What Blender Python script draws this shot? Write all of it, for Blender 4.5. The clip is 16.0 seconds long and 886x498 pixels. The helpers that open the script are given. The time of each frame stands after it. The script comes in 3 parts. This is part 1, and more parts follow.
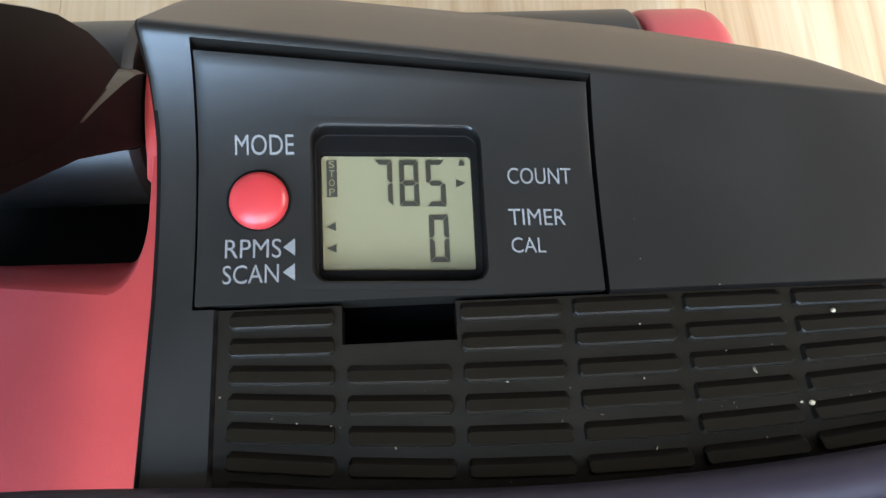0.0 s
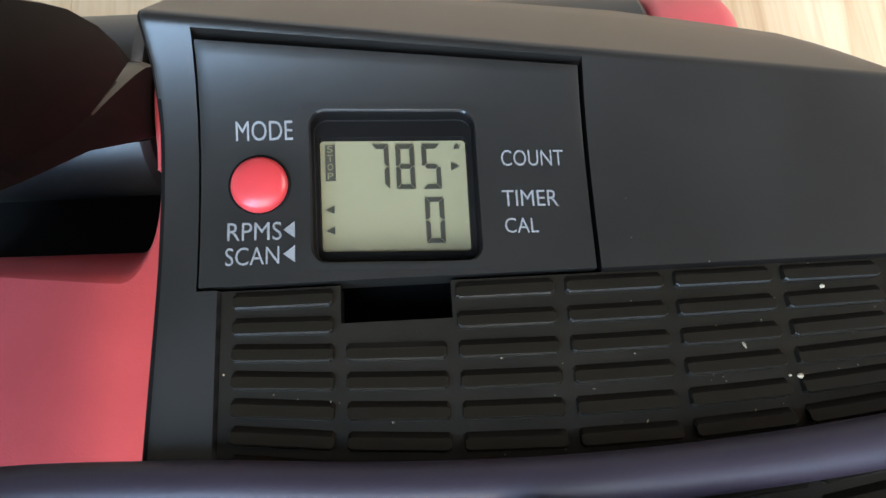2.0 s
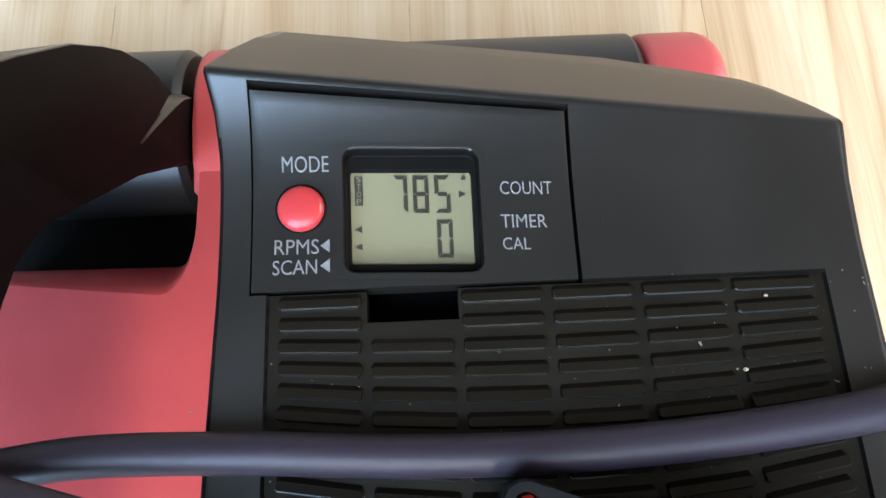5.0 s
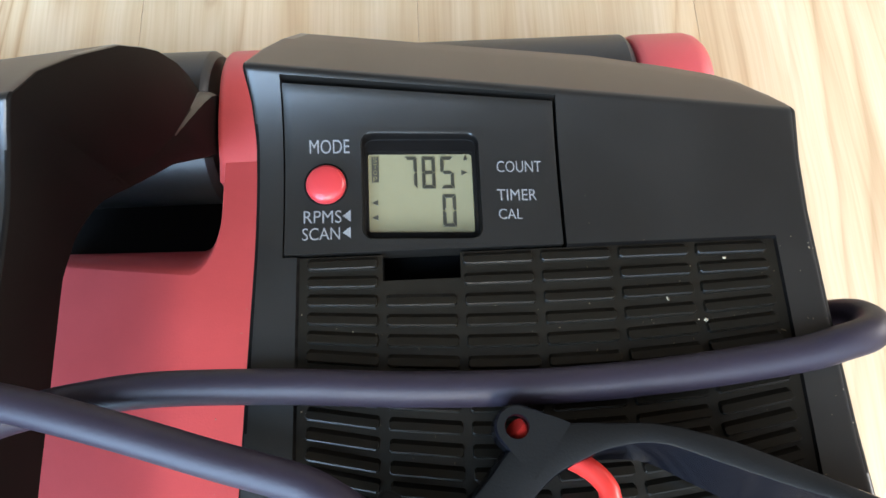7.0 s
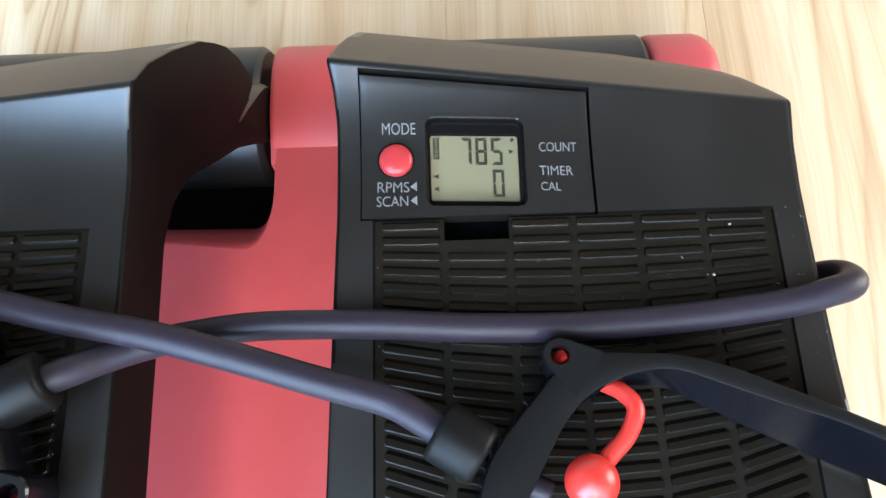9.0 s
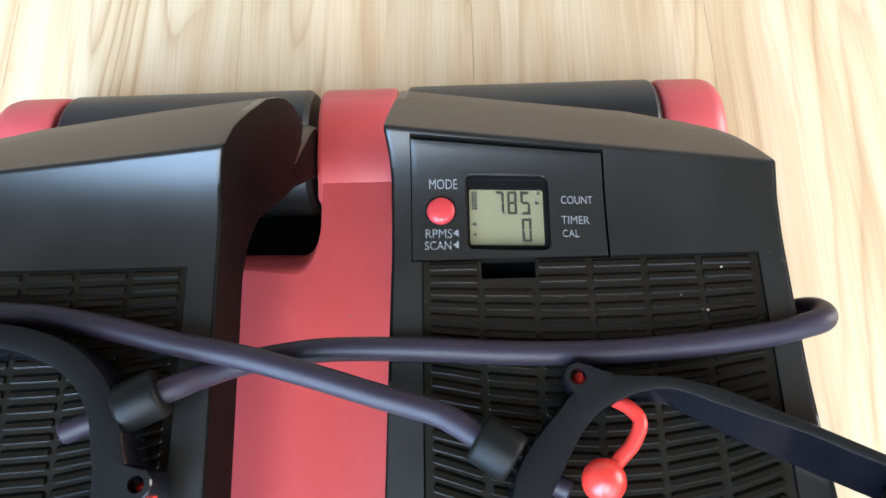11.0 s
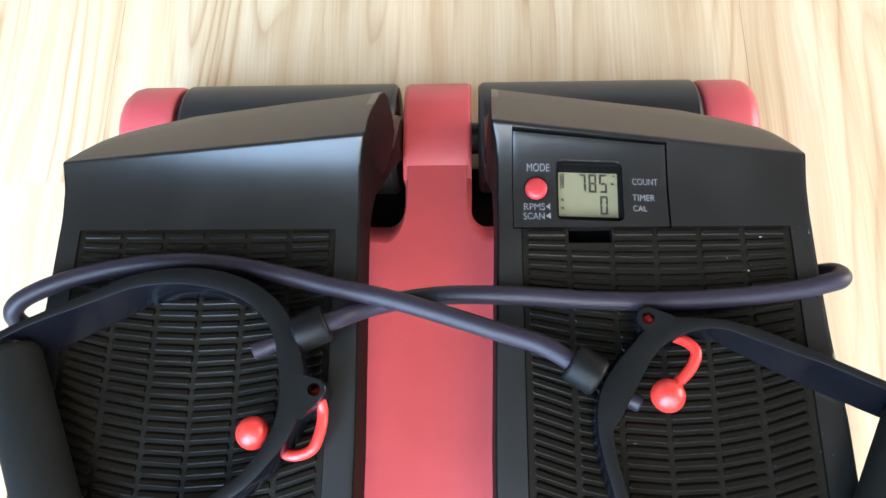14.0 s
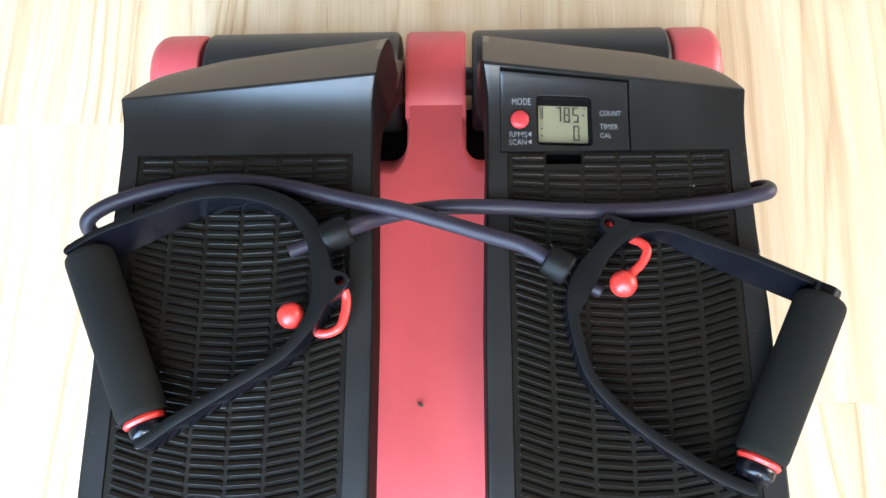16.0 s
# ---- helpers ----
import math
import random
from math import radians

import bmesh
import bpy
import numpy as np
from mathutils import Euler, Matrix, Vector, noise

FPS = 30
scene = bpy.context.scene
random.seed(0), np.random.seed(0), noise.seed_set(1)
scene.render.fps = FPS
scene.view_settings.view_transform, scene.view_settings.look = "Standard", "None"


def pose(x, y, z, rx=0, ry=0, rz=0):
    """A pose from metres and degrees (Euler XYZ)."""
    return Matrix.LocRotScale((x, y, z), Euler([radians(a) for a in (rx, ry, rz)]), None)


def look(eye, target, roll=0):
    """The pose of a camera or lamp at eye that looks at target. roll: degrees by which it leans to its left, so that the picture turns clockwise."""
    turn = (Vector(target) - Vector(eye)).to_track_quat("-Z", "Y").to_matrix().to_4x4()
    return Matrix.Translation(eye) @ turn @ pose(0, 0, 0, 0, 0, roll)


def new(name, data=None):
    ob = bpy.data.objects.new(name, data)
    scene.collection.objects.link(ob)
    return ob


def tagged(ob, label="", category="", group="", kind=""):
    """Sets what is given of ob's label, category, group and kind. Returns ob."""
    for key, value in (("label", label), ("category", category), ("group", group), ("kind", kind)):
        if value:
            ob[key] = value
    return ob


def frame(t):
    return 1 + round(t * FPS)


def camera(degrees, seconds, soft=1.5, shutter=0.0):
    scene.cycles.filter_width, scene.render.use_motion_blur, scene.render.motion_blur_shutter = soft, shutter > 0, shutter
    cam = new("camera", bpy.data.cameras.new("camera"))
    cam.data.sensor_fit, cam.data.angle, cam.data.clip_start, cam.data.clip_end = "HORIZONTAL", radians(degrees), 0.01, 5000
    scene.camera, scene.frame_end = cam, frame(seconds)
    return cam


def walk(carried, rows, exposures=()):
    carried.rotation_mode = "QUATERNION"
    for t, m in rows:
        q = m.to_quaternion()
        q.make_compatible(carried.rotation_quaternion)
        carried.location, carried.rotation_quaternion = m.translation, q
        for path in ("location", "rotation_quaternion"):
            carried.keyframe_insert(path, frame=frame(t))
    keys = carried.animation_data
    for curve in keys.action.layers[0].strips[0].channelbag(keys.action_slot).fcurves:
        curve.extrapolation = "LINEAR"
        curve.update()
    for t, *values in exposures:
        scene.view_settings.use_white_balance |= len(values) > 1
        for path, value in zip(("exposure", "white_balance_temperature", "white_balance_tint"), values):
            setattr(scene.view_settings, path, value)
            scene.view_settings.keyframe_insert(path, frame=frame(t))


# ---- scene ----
cam = camera(62.58, 16.0)
PATH = [
    (0, (0.07851, 0.01831, 0.35701), (0.09857, 0.13760, -0.02426), 6.841),
    (0.5, (0.07702, 0.01721, 0.35667), (0.09561, 0.13582, -0.02488), 6.369),
    (1, (0.08084, 0.01577, 0.35977), (0.09464, 0.13373, -0.02219), 3.877),
    (1.5, (0.07754, 0.01430, 0.36169), (0.09140, 0.13093, -0.02068), 4.638),
    (2, (0.08177, 0.01522, 0.35999), (0.09363, 0.13038, -0.02289), 2.741),
    (2.5, (0.08049, 0.01415, 0.35655), (0.09382, 0.12811, -0.02664), 3.904),
    (3, (0.08157, 0.01564, 0.35872), (0.09405, 0.12952, -0.02452), 3.075),
    (3.5, (0.08098, 0.01349, 0.36543), (0.09382, 0.13179, -0.01646), 2.646),
    (6, (0.08243, -0.00275, 0.39697), (0.08454, 0.12345, 0.01740), -1.135),
    (6.5, (0.08440, -0.00827, 0.40127), (0.08621, 0.11714, 0.02144), -1.526),
    (7, (0.08144, -0.01087, 0.41008), (0.08360, 0.11600, 0.03074), -1.519),
    (7.5, (0.07801, -0.01636, 0.42181), (0.08053, 0.11509, 0.04403), -1.507),
    (8, (0.07438, -0.02290, 0.42754), (0.07681, 0.10614, 0.04893), -1.661),
    (8.5, (0.06897, -0.02854, 0.43306), (0.07071, 0.09604, 0.05296), -1.558),
    (11, (0.05844, -0.03524, 0.48793), (0.05020, 0.09487, 0.10977), -4.975),
    (11.5, (0.04770, -0.04394, 0.49507), (0.03673, 0.08422, 0.11632), -6.024),
    (12, (0.03746, -0.05004, 0.50830), (0.02650, 0.07888, 0.12981), -5.184),
    (12.5, (0.03530, -0.05712, 0.51694), (0.02679, 0.06835, 0.13722), -4.839),
    (13, (0.03137, -0.05867, 0.52714), (0.02401, 0.06697, 0.14746), -3.554),
    (13.5, (0.02787, -0.05679, 0.53750), (0.01086, 0.06713, 0.15756), -8.349),
    (14, (0.02198, -0.06569, 0.55437), (0.00602, 0.05693, 0.17397), -7.389),
    (14.5, (0.01520, -0.07781, 0.56764), (0.00135, 0.04407, 0.18692), -6.335),
    (15, (0.01772, -0.08232, 0.59191), (0.00221, 0.03621, 0.21019), -7.692),
    (15.5, (0.01701, -0.09520, 0.60200), (0.00605, 0.01522, 0.21770), -5.212),
    (16, (0.02220, -0.10500, 0.61748), (0.00881, -0.00708, 0.22988), -7.994),
]
walk(cam, [(t, look(eye, target, roll)) for t, eye, target, roll in PATH])

# ---- light: windows in the wall behind the camera, a lower one in the east wall ----
W_EAST, W_WEST, N, S, H = 3.4, -3.6, 4.4, -1.0, 3.2
# unseen wall between the outer two blocks the sun, replacing a person's shadow
WIN_1 = [(0.13, 1.45, 0.22, 1.50), (-0.735, 1.63, 1.06, 2.90), (0.72, 1.40, 0.90, 2.60)]   # centre along x, height of centre, width, height
WIN_2 = [(0.70, 1.05, 1.90, 1.80)]                              # the same along y
scene.world = bpy.data.worlds.new("world")
scene.world.use_nodes = True
sky = scene.world.node_tree.nodes.new("ShaderNodeTexSky")
sky.sky_type, sky.sun_disc, sky.sun_elevation, sky.sun_rotation = "NISHITA", False, radians(20), radians(180)
scene.world.node_tree.links.new(sky.outputs[0], scene.world.node_tree.nodes["Background"].inputs[0])
scene.world.node_tree.nodes["Background"].inputs[1].default_value = 0.1


def window_light(name, eye, target, width, height, energy, tint):
    lamp = bpy.data.lights.new(name, "AREA")
    lamp.shape, lamp.size, lamp.size_y, lamp.energy, lamp.color = "RECTANGLE", width, height, energy, tint
    new(name, lamp).matrix_world = look(eye, target)


for (c, z, w, h), power, tint in zip(WIN_1, (48.0, 228.0, 46.0), ((1.0, 0.95, 0.87), (0.44, 0.68, 1.0), (0.44, 0.68, 1.0))):
    window_light("window_light", (c, S - 0.02, z), (c, 0, z), w, h, power, tint)
for c, z, w, h in WIN_2:
    window_light("side_window_light", (W_EAST + 0.02, c, z), (0, c, z), w, h, 155.0, (1.0, 0.955, 0.94))
sun = bpy.data.lights.new("sun", "SUN")
sun.energy, sun.angle, sun.color = 1.7, radians(1.0), (1.0, 0.97, 0.96)
new("sun", sun).matrix_world = look((0, -5.0 * math.cos(radians(20)), 5.0 * math.sin(radians(20))), (0, 0, 0))
scene.view_settings.exposure = 0.24


# ---- materials ----
def shader(name, rough=0.5, metal=0.0, spec=0.5):
    m = bpy.data.materials.new(name)
    m.use_nodes = True
    b = m.node_tree.nodes["Principled BSDF"]
    b.inputs["Roughness"].default_value, b.inputs["Metallic"].default_value = rough, metal
    b.inputs["Specular IOR Level"].default_value = spec
    return m, m.node_tree, b


def node(nt, kind, **values):
    n = nt.nodes.new(kind)
    for key, value in values.items():
        n.inputs[key.replace("_", " ")].default_value = value
    return n


def ramp(nt, source, stops):
    n = nt.nodes.new("ShaderNodeValToRGB")
    while len(n.color_ramp.elements) < len(stops):
        n.color_ramp.elements.new(0.5)
    for e, (at, col) in zip(n.color_ramp.elements, stops):
        e.position, e.color = at, (*col, 1)
    nt.links.new(source, n.inputs[0])
    return n


def plastic(name, col, rough, grain=900.0, bump=0.15, stain=0.25, spec=0.5, depth=0.0004):
    """Moulded plastic: fine grain relief, faint smears in colour and gloss."""
    m, nt, b = shader(name, rough, 0, spec)
    co = nt.nodes.new("ShaderNodeTexCoord")
    big, fine = node(nt, "ShaderNodeTexNoise", Scale=22.0, Detail=6.0, Roughness=0.65), node(nt, "ShaderNodeTexNoise", Scale=grain, Detail=2.0)
    for n in (big, fine):
        nt.links.new(co.outputs["Object"], n.inputs["Vector"])
    lo = tuple(c * (1 - stain) for c in col)
    hi = tuple(min(1.0, c * (1 + stain)) for c in col)
    r = ramp(nt, big.outputs[0], [(0.3, lo), (0.7, hi)])
    nt.links.new(r.outputs[0], b.inputs["Base Color"])
    rr = node(nt, "ShaderNodeMapRange", From_Min=0.3, From_Max=0.7, To_Min=max(0.02, rough - 0.02), To_Max=rough + 0.03)
    nt.links.new(big.outputs[0], rr.inputs["Value"])
    nt.links.new(rr.outputs[0], b.inputs["Roughness"])
    bp = node(nt, "ShaderNodeBump", Strength=bump, Distance=depth)
    nt.links.new(fine.outputs[0], bp.inputs["Height"])
    nt.links.new(bp.outputs[0], b.inputs["Normal"])
    return m


BLACK = plastic("black_plastic", (0.0080, 0.0072, 0.0062), 0.33, 3600, 0.035, spec=0.48)
# darker matt copy of BLACK, with shade put into its colour
MATT_SHADE = plastic("shaded_matt_black_plastic", (0.0036, 0.0030, 0.0026), 0.55, 2400, 0.08, spec=0.06)
RUBBER = plastic("black_rubber_tread", (0.0075, 0.0060, 0.0040), 0.31, 2200, 0.08, 0.35, spec=0.23)
# paler, browner copy of BLACK: reflected floor painted into the colour
NOSE = plastic("nose_reflection_plastic", (0.0480, 0.0360, 0.0280), 0.46, 2400, 0.08, spec=0.34)
GLOSS = plastic("glossy_black_plastic", (0.003, 0.003, 0.0045), 0.19, 500, 0.05, spec=0.32)
HANDLE = plastic("satin_black_plastic", (0.0042, 0.0039, 0.0035), 0.45, 1800, 0.10, spec=0.12)
FOAM = plastic("black_foam", (0.0066, 0.0064, 0.0050), 0.8, 2600, 0.5, 0.3, spec=0.12)
RED = plastic("red_plastic", (0.45, 0.062, 0.066), 0.42, 1300, 0.16, 0.08)
HOOKRED = plastic("bright_red_plastic", (0.56, 0.030, 0.022), 0.34, 400, 0.05, 0.08)
BUTTON = plastic("button_red", (0.32, 0.026, 0.027), 0.30, 300, 0.02, 0.05, spec=0.3)
TUBE = plastic("purple_rubber_tube", (0.0150, 0.0106, 0.0166), 0.48, 700, 0.12, 0.2, spec=0.27)
SLEEVE = plastic("dark_grey_plastic", (0.0135, 0.0130, 0.0128), 0.40, 2200, 0.1, spec=0.46)
WHITE_INK = plastic("white_ink", (0.125, 0.123, 0.120), 0.6, 3000, 0.3, 0.2)
LCD = plastic("lcd_glass", (0.146, 0.130, 0.075), 0.16, 200, 0.0, 0.05)
INK = plastic("lcd_ink", (0.022, 0.020, 0.013), 0.3, 300, 0.0, 0.1)
# near black: the shade inside gaps, put into the colour
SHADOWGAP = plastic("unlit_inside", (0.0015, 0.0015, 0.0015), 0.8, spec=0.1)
LINT = plastic("pale_lint", (0.23, 0.19, 0.13), 0.9, 3000, 0.2, 0.3)
CRUMB = plastic("brown_crumb", (0.055, 0.022, 0.013), 0.8, 3000, 0.2, 0.3)
# unseen ceiling, made dark so that the black plastic reflects little from above
CEILING = plastic("dimmed_ceiling", (0.095, 0.072, 0.047), 0.85, 220, 0.2, 0.03, depth=0.002)
PAINT = plastic("wall_paint", (0.74, 0.72, 0.68), 0.85, 220, 0.2, 0.03, depth=0.002)
FRAME = plastic("white_window_frame", (0.78, 0.78, 0.76), 0.45, 300, 0.05, 0.03)


def wood():
    """Pale laminate: long wandering grain, darker veins, a tone of its own for each plank."""
    m, nt, b = shader("oak_laminate", 0.42)
    geo, info = nt.nodes.new("ShaderNodeNewGeometry"), nt.nodes.new("ShaderNodeObjectInfo")
    shift = nt.nodes.new("ShaderNodeVectorMath")
    shift.operation = "MULTIPLY_ADD"
    shift.inputs[1].default_value = (3.0, 7.0, 0.0)
    nt.links.new(info.outputs["Random"], shift.inputs[0])
    nt.links.new(geo.outputs["Position"], shift.inputs[2])
    warp = node(nt, "ShaderNodeTexNoise", Scale=6.0, Detail=3.0)
    mp0 = node(nt, "ShaderNodeMapping", Scale=(1.0, 0.55, 1.0))
    nt.links.new(shift.outputs[0], mp0.inputs[0])
    nt.links.new(mp0.outputs[0], warp.inputs["Vector"])
    add = nt.nodes.new("ShaderNodeVectorMath")
    add.operation = "MULTIPLY_ADD"
    add.inputs[1].default_value = (0.022, 0.0, 0.0)
    nt.links.new(warp.outputs["Color"], add.inputs[0])
    nt.links.new(shift.outputs[0], add.inputs[2])

    def grain(sx, sy, detail, rough):
        mp = node(nt, "ShaderNodeMapping", Scale=(sx, sy, 1.0))
        n = node(nt, "ShaderNodeTexNoise", Scale=1.0, Detail=detail, Roughness=rough)
        nt.links.new(add.outputs[0], mp.inputs[0])
        nt.links.new(mp.outputs[0], n.inputs["Vector"])
        return n.outputs[0]

    broad, field, fine = grain(30, 1.1, 3, 0.55), grain(9, 0.85, 1.5, 0.45), grain(420, 8, 2, 0.6)
    count = nt.nodes.new("ShaderNodeMath")
    count.operation, count.inputs[1].default_value = "MULTIPLY", 17.0
    nt.links.new(field, count.inputs[0])
    ring = nt.nodes.new("ShaderNodeMath")
    ring.operation = "FRACT"
    nt.links.new(count.outputs[0], ring.inputs[0])
    patch = grain(14, 1.6, 2, 0.5)
    base = ramp(nt, broad, [(0.30, (0.45, 0.308, 0.177)), (0.50, (0.54, 0.402, 0.252)), (0.68, (0.60, 0.470, 0.323))])
    veins = ramp(nt, ring.outputs[0], [(0.0, (0.70, 0.60, 0.50)), (0.10, (0.84, 0.77, 0.70)), (0.30, (1, 1, 1)), (0.80, (1, 1, 1)), (0.96, (0.88, 0.82, 0.75)), (1.0, (0.70, 0.60, 0.50))])
    faint = ramp(nt, patch, [(0.35, (0.0, 0.0, 0.0)), (0.62, (1, 1, 1))])
    lines = ramp(nt, fine, [(0.3, (0.89, 0.86, 0.82)), (0.6, (1, 1, 1))])
    last = base.outputs[0]
    for layer in (veins, lines):
        mix = nt.nodes.new("ShaderNodeMix")
        mix.data_type, mix.blend_type = "RGBA", "MULTIPLY"
        mix.inputs["Factor"].default_value = 1.0
        if layer is veins:
            nt.links.new(faint.outputs[0], mix.inputs["Factor"])
        nt.links.new(last, mix.inputs["A"])
        nt.links.new(layer.outputs[0], mix.inputs["B"])
        last = mix.outputs["Result"]
    nt.links.new(last, b.inputs["Base Color"])
    bp = node(nt, "ShaderNodeBump", Strength=0.08, Distance=0.0005)
    nt.links.new(fine, bp.inputs["Height"])
    nt.links.new(bp.outputs[0], b.inputs["Normal"])
    return m


WOOD = wood()


# ---- mesh helpers ----
def part(name, bm, material, parent=None, label="", smooth=35.0):
    """Link a bmesh as one mesh object under a thing or a part."""
    bmesh.ops.recalc_face_normals(bm, faces=bm.faces)
    for f in bm.faces:
        f.smooth = True
    for e in bm.edges:
        e.smooth = len(e.link_faces) == 2 and e.calc_face_angle(0) < radians(smooth)
        if e.smooth and e.calc_face_angle(0) > 0.06:
            a, b = sorted(f.calc_area() for f in e.link_faces)
            e.smooth = b < 40 * a
    me = bpy.data.meshes.new(name)
    bm.to_mesh(me)
    bm.free()
    me.materials.append(material)
    ob = new(name, me)
    ob.parent = parent
    if label:
        ob["label"] = label
    return ob


def empty(name, label, category, group=""):
    return tagged(new(name), label, category, group)


def box(bm, x0, x1, y0, y1, z0, z1, bevel=0.0, seg=2):
    before = set(bm.verts)
    bmesh.ops.create_cube(bm, size=1.0, matrix=Matrix.LocRotScale(((x0 + x1) / 2, (y0 + y1) / 2, (z0 + z1) / 2), None, (x1 - x0, y1 - y0, z1 - z0)))
    verts = [v for v in bm.verts if v not in before]
    if bevel:
        edges = list({e for v in verts for e in v.link_edges})
        bmesh.ops.bevel(bm, geom=edges, offset=bevel, segments=seg, affect="EDGES", profile=0.5)
    return bm


def loft(bm, loops, closed=True, caps=True):
    """Skin a list of equally long loops of points."""
    rows = [[bm.verts.new(p) for p in loop] for loop in loops]
    n = len(rows[0])
    for a, b in zip(rows, rows[1:]):
        for i in range(n if closed else n - 1):
            j = (i + 1) % n
            bm.faces.new((a[i], a[j], b[j], b[i]))
    if caps and closed:
        bm.faces.new(rows[0])
        bm.faces.new(rows[-1][::-1])
    return rows


def smooth_path(points, steps=8):
    """A Catmull-Rom line through the points."""
    p = [Vector(q) for q in points]
    p = [2 * p[0] - p[1], *p, 2 * p[-1] - p[-2]]
    out = []
    for a, b, c, d in zip(p, p[1:], p[2:], p[3:]):
        for k in range(steps):
            s = k / steps
            out.append(0.5 * ((2 * b) + (c - a) * s + (2 * a - 5 * b + 4 * c - d) * s * s + (3 * b - a - 3 * c + d) * s ** 3))
    return [*out, p[-2]]


def pipe(bm, points, radius, sides=16, steps=8):
    """A round tube along a smooth line; radius is one number, or one for each end of the line."""
    line = smooth_path(points, steps)
    r0, r1 = radius if isinstance(radius, tuple) else (radius, radius)
    loops, up = [], Vector((0, 0, 1))
    for i, p in enumerate(line):
        way = (line[min(i + 1, len(line) - 1)] - line[max(i - 1, 0)]).normalized()
        side = way.cross(up)
        side = side.normalized() if side.length > 0.05 else Vector((1, 0, 0))
        top = side.cross(way).normalized()
        up = top
        r = r0 + (r1 - r0) * i / (len(line) - 1)
        loops.append([p + r * (math.cos(a) * side + math.sin(a) * top) for a in (2 * math.pi * k / sides for k in range(sides))])
    loft(bm, loops)
    return bm


def lathe(bm, start, end, profile, sides=32):
    """Turn a profile of (share of the way, radius) round the line from start to end."""
    a, b = Vector(start), Vector(end)
    way = (b - a).normalized()
    side = way.orthogonal().normalized()
    top = way.cross(side)
    loops = [[a + (b - a) * s + r * (math.cos(q) * side + math.sin(q) * top) for q in (2 * math.pi * k / sides for k in range(sides))] for s, r in profile]
    loft(bm, loops)
    return bm


def lerp(x, table):
    for (x0, y0), (x1, y1) in zip(table, table[1:]):
        if x <= x1:
            return y0 + (y1 - y0) * max(0.0, (x - x0) / (x1 - x0))
    return table[-1][1]


# ---- the room ----
def slab(name, boxes, material, label, category):
    bm = bmesh.new()
    for b in boxes:
        box(bm, *b)
    return tagged(part(name, bm, material, None, "", 20), label, category, "", "structure")


def wall_with_windows(name, axis, at, out, lo, hi, wins, label):
    """A wall that windows go through, and a frame in each opening; wins stand in falling order."""
    wins = sorted(wins)
    p, q = min(at, out), max(at, out)
    turn = (lambda a, b, c0, c1: (a, b, p, q, c0, c1)) if axis == "x" else (lambda a, b, c0, c1: (p, q, a, b, c0, c1))
    spans, last = [], lo
    for c, z, w, h in wins:
        spans += [(last, c - w / 2, 0, H), (c - w / 2, c + w / 2, 0, z - h / 2), (c - w / 2, c + w / 2, z + h / 2, H)]
        last = c + w / 2
    slab(name, [turn(*b) for b in (*spans, (last, hi, 0, H))], PAINT, label, "wall")
    inner = 0.03 if at > out else -0.03
    p, q = sorted((at - inner * 0.5, at + inner))
    for c, z, w, h in wins:
        a0, a1, z0, z1 = c - w / 2, c + w / 2, z - h / 2, z + h / 2
        bm = bmesh.new()
        for b in ((a0, a0 + 0.03, z0, z1), (a1 - 0.03, a1, z0, z1), (a0 + 0.03, a1 - 0.03, z0, z0 + 0.03), (a0 + 0.03, a1 - 0.03, z1 - 0.03, z1)):
            box(bm, *turn(*b), 0.004)
        tagged(part("window_%d" % (len([o for o in bpy.data.objects if o.name.startswith("window_") and o.type == "MESH"]) + 1), bm, FRAME), "white painted window frame set in the wall", "window", "", "structure")


slab("wall_north", [(W_WEST, W_EAST, N, N + 0.12, 0, H)], PAINT, "plain beige painted plaster wall of the room", "wall")
slab("wall_west", [(W_WEST - 0.12, W_WEST, S, N, 0, H)], PAINT, "plain beige painted plaster side wall", "wall")
wall_with_windows("wall_south", "x", S, S - 0.12, W_WEST, W_EAST, WIN_1, "beige painted wall with window openings, unseen pier added to block the sun")
wall_with_windows("wall_east", "y", W_EAST, W_EAST + 0.12, S, N, WIN_2, "beige painted side wall with a low window opening")
slab("ceiling", [(W_WEST, W_EAST, S, N, H, H + 0.1)], CEILING, "plain unseen ceiling, coloured dark to dim reflections", "ceiling")

# floor: laminate planks, seams along y
floor_bm = bmesh.new()
box(floor_bm, W_WEST, W_EAST, S, N, -0.05, -0.009)
floor = tagged(part("floor", floor_bm, WOOD), "pale oak laminate floor of long planks", "floor", "", "structure")


# ---- the stepper ----
MID = 0.0014
YB = 0.0485                      # foot of the sloping head of a pedal
TOP = 0.2325                     # the tread's rim
X_IN, X_OUT, Y_NEAR = 0.0315, 0.1810, -0.215
PX0, PX1, PQ = 0.0415, 0.1138, 0.935   # opening for the console
AXY, AXZ, AXR = 0.188, 0.0450, 0.0415  # the pivot


def ridge_y(x):
    return 0.0985 - 0.0135 * (x - X_IN) / (X_OUT - X_IN)


def ridge_z(x):
    return 0.2445 - 0.0125 * (x - X_IN) / (X_OUT - X_IN)


def head_y(x, q):
    return YB + q * (ridge_y(x) - YB)


def deck(x, y):
    """Height of a pedal's upper side, for the pedal at +x."""
    q = (y - YB) / (ridge_y(x) - YB)
    if q > 0:
        return TOP + (ridge_z(x) - TOP) * min(q, 1.0) ** 2.8
    dip = max(0.0, 1 - ((x - 0.1065) / 0.062) ** 2) * min(1.0, (YB - y) / 0.10)
    return TOP - 0.0030 * dip


def tread(x, y):
    inside = 0.0452 < x < 0.1680 and -0.205 < y < 0.0480
    return deck(x, y) - (0.0010 if inside else 0.0)


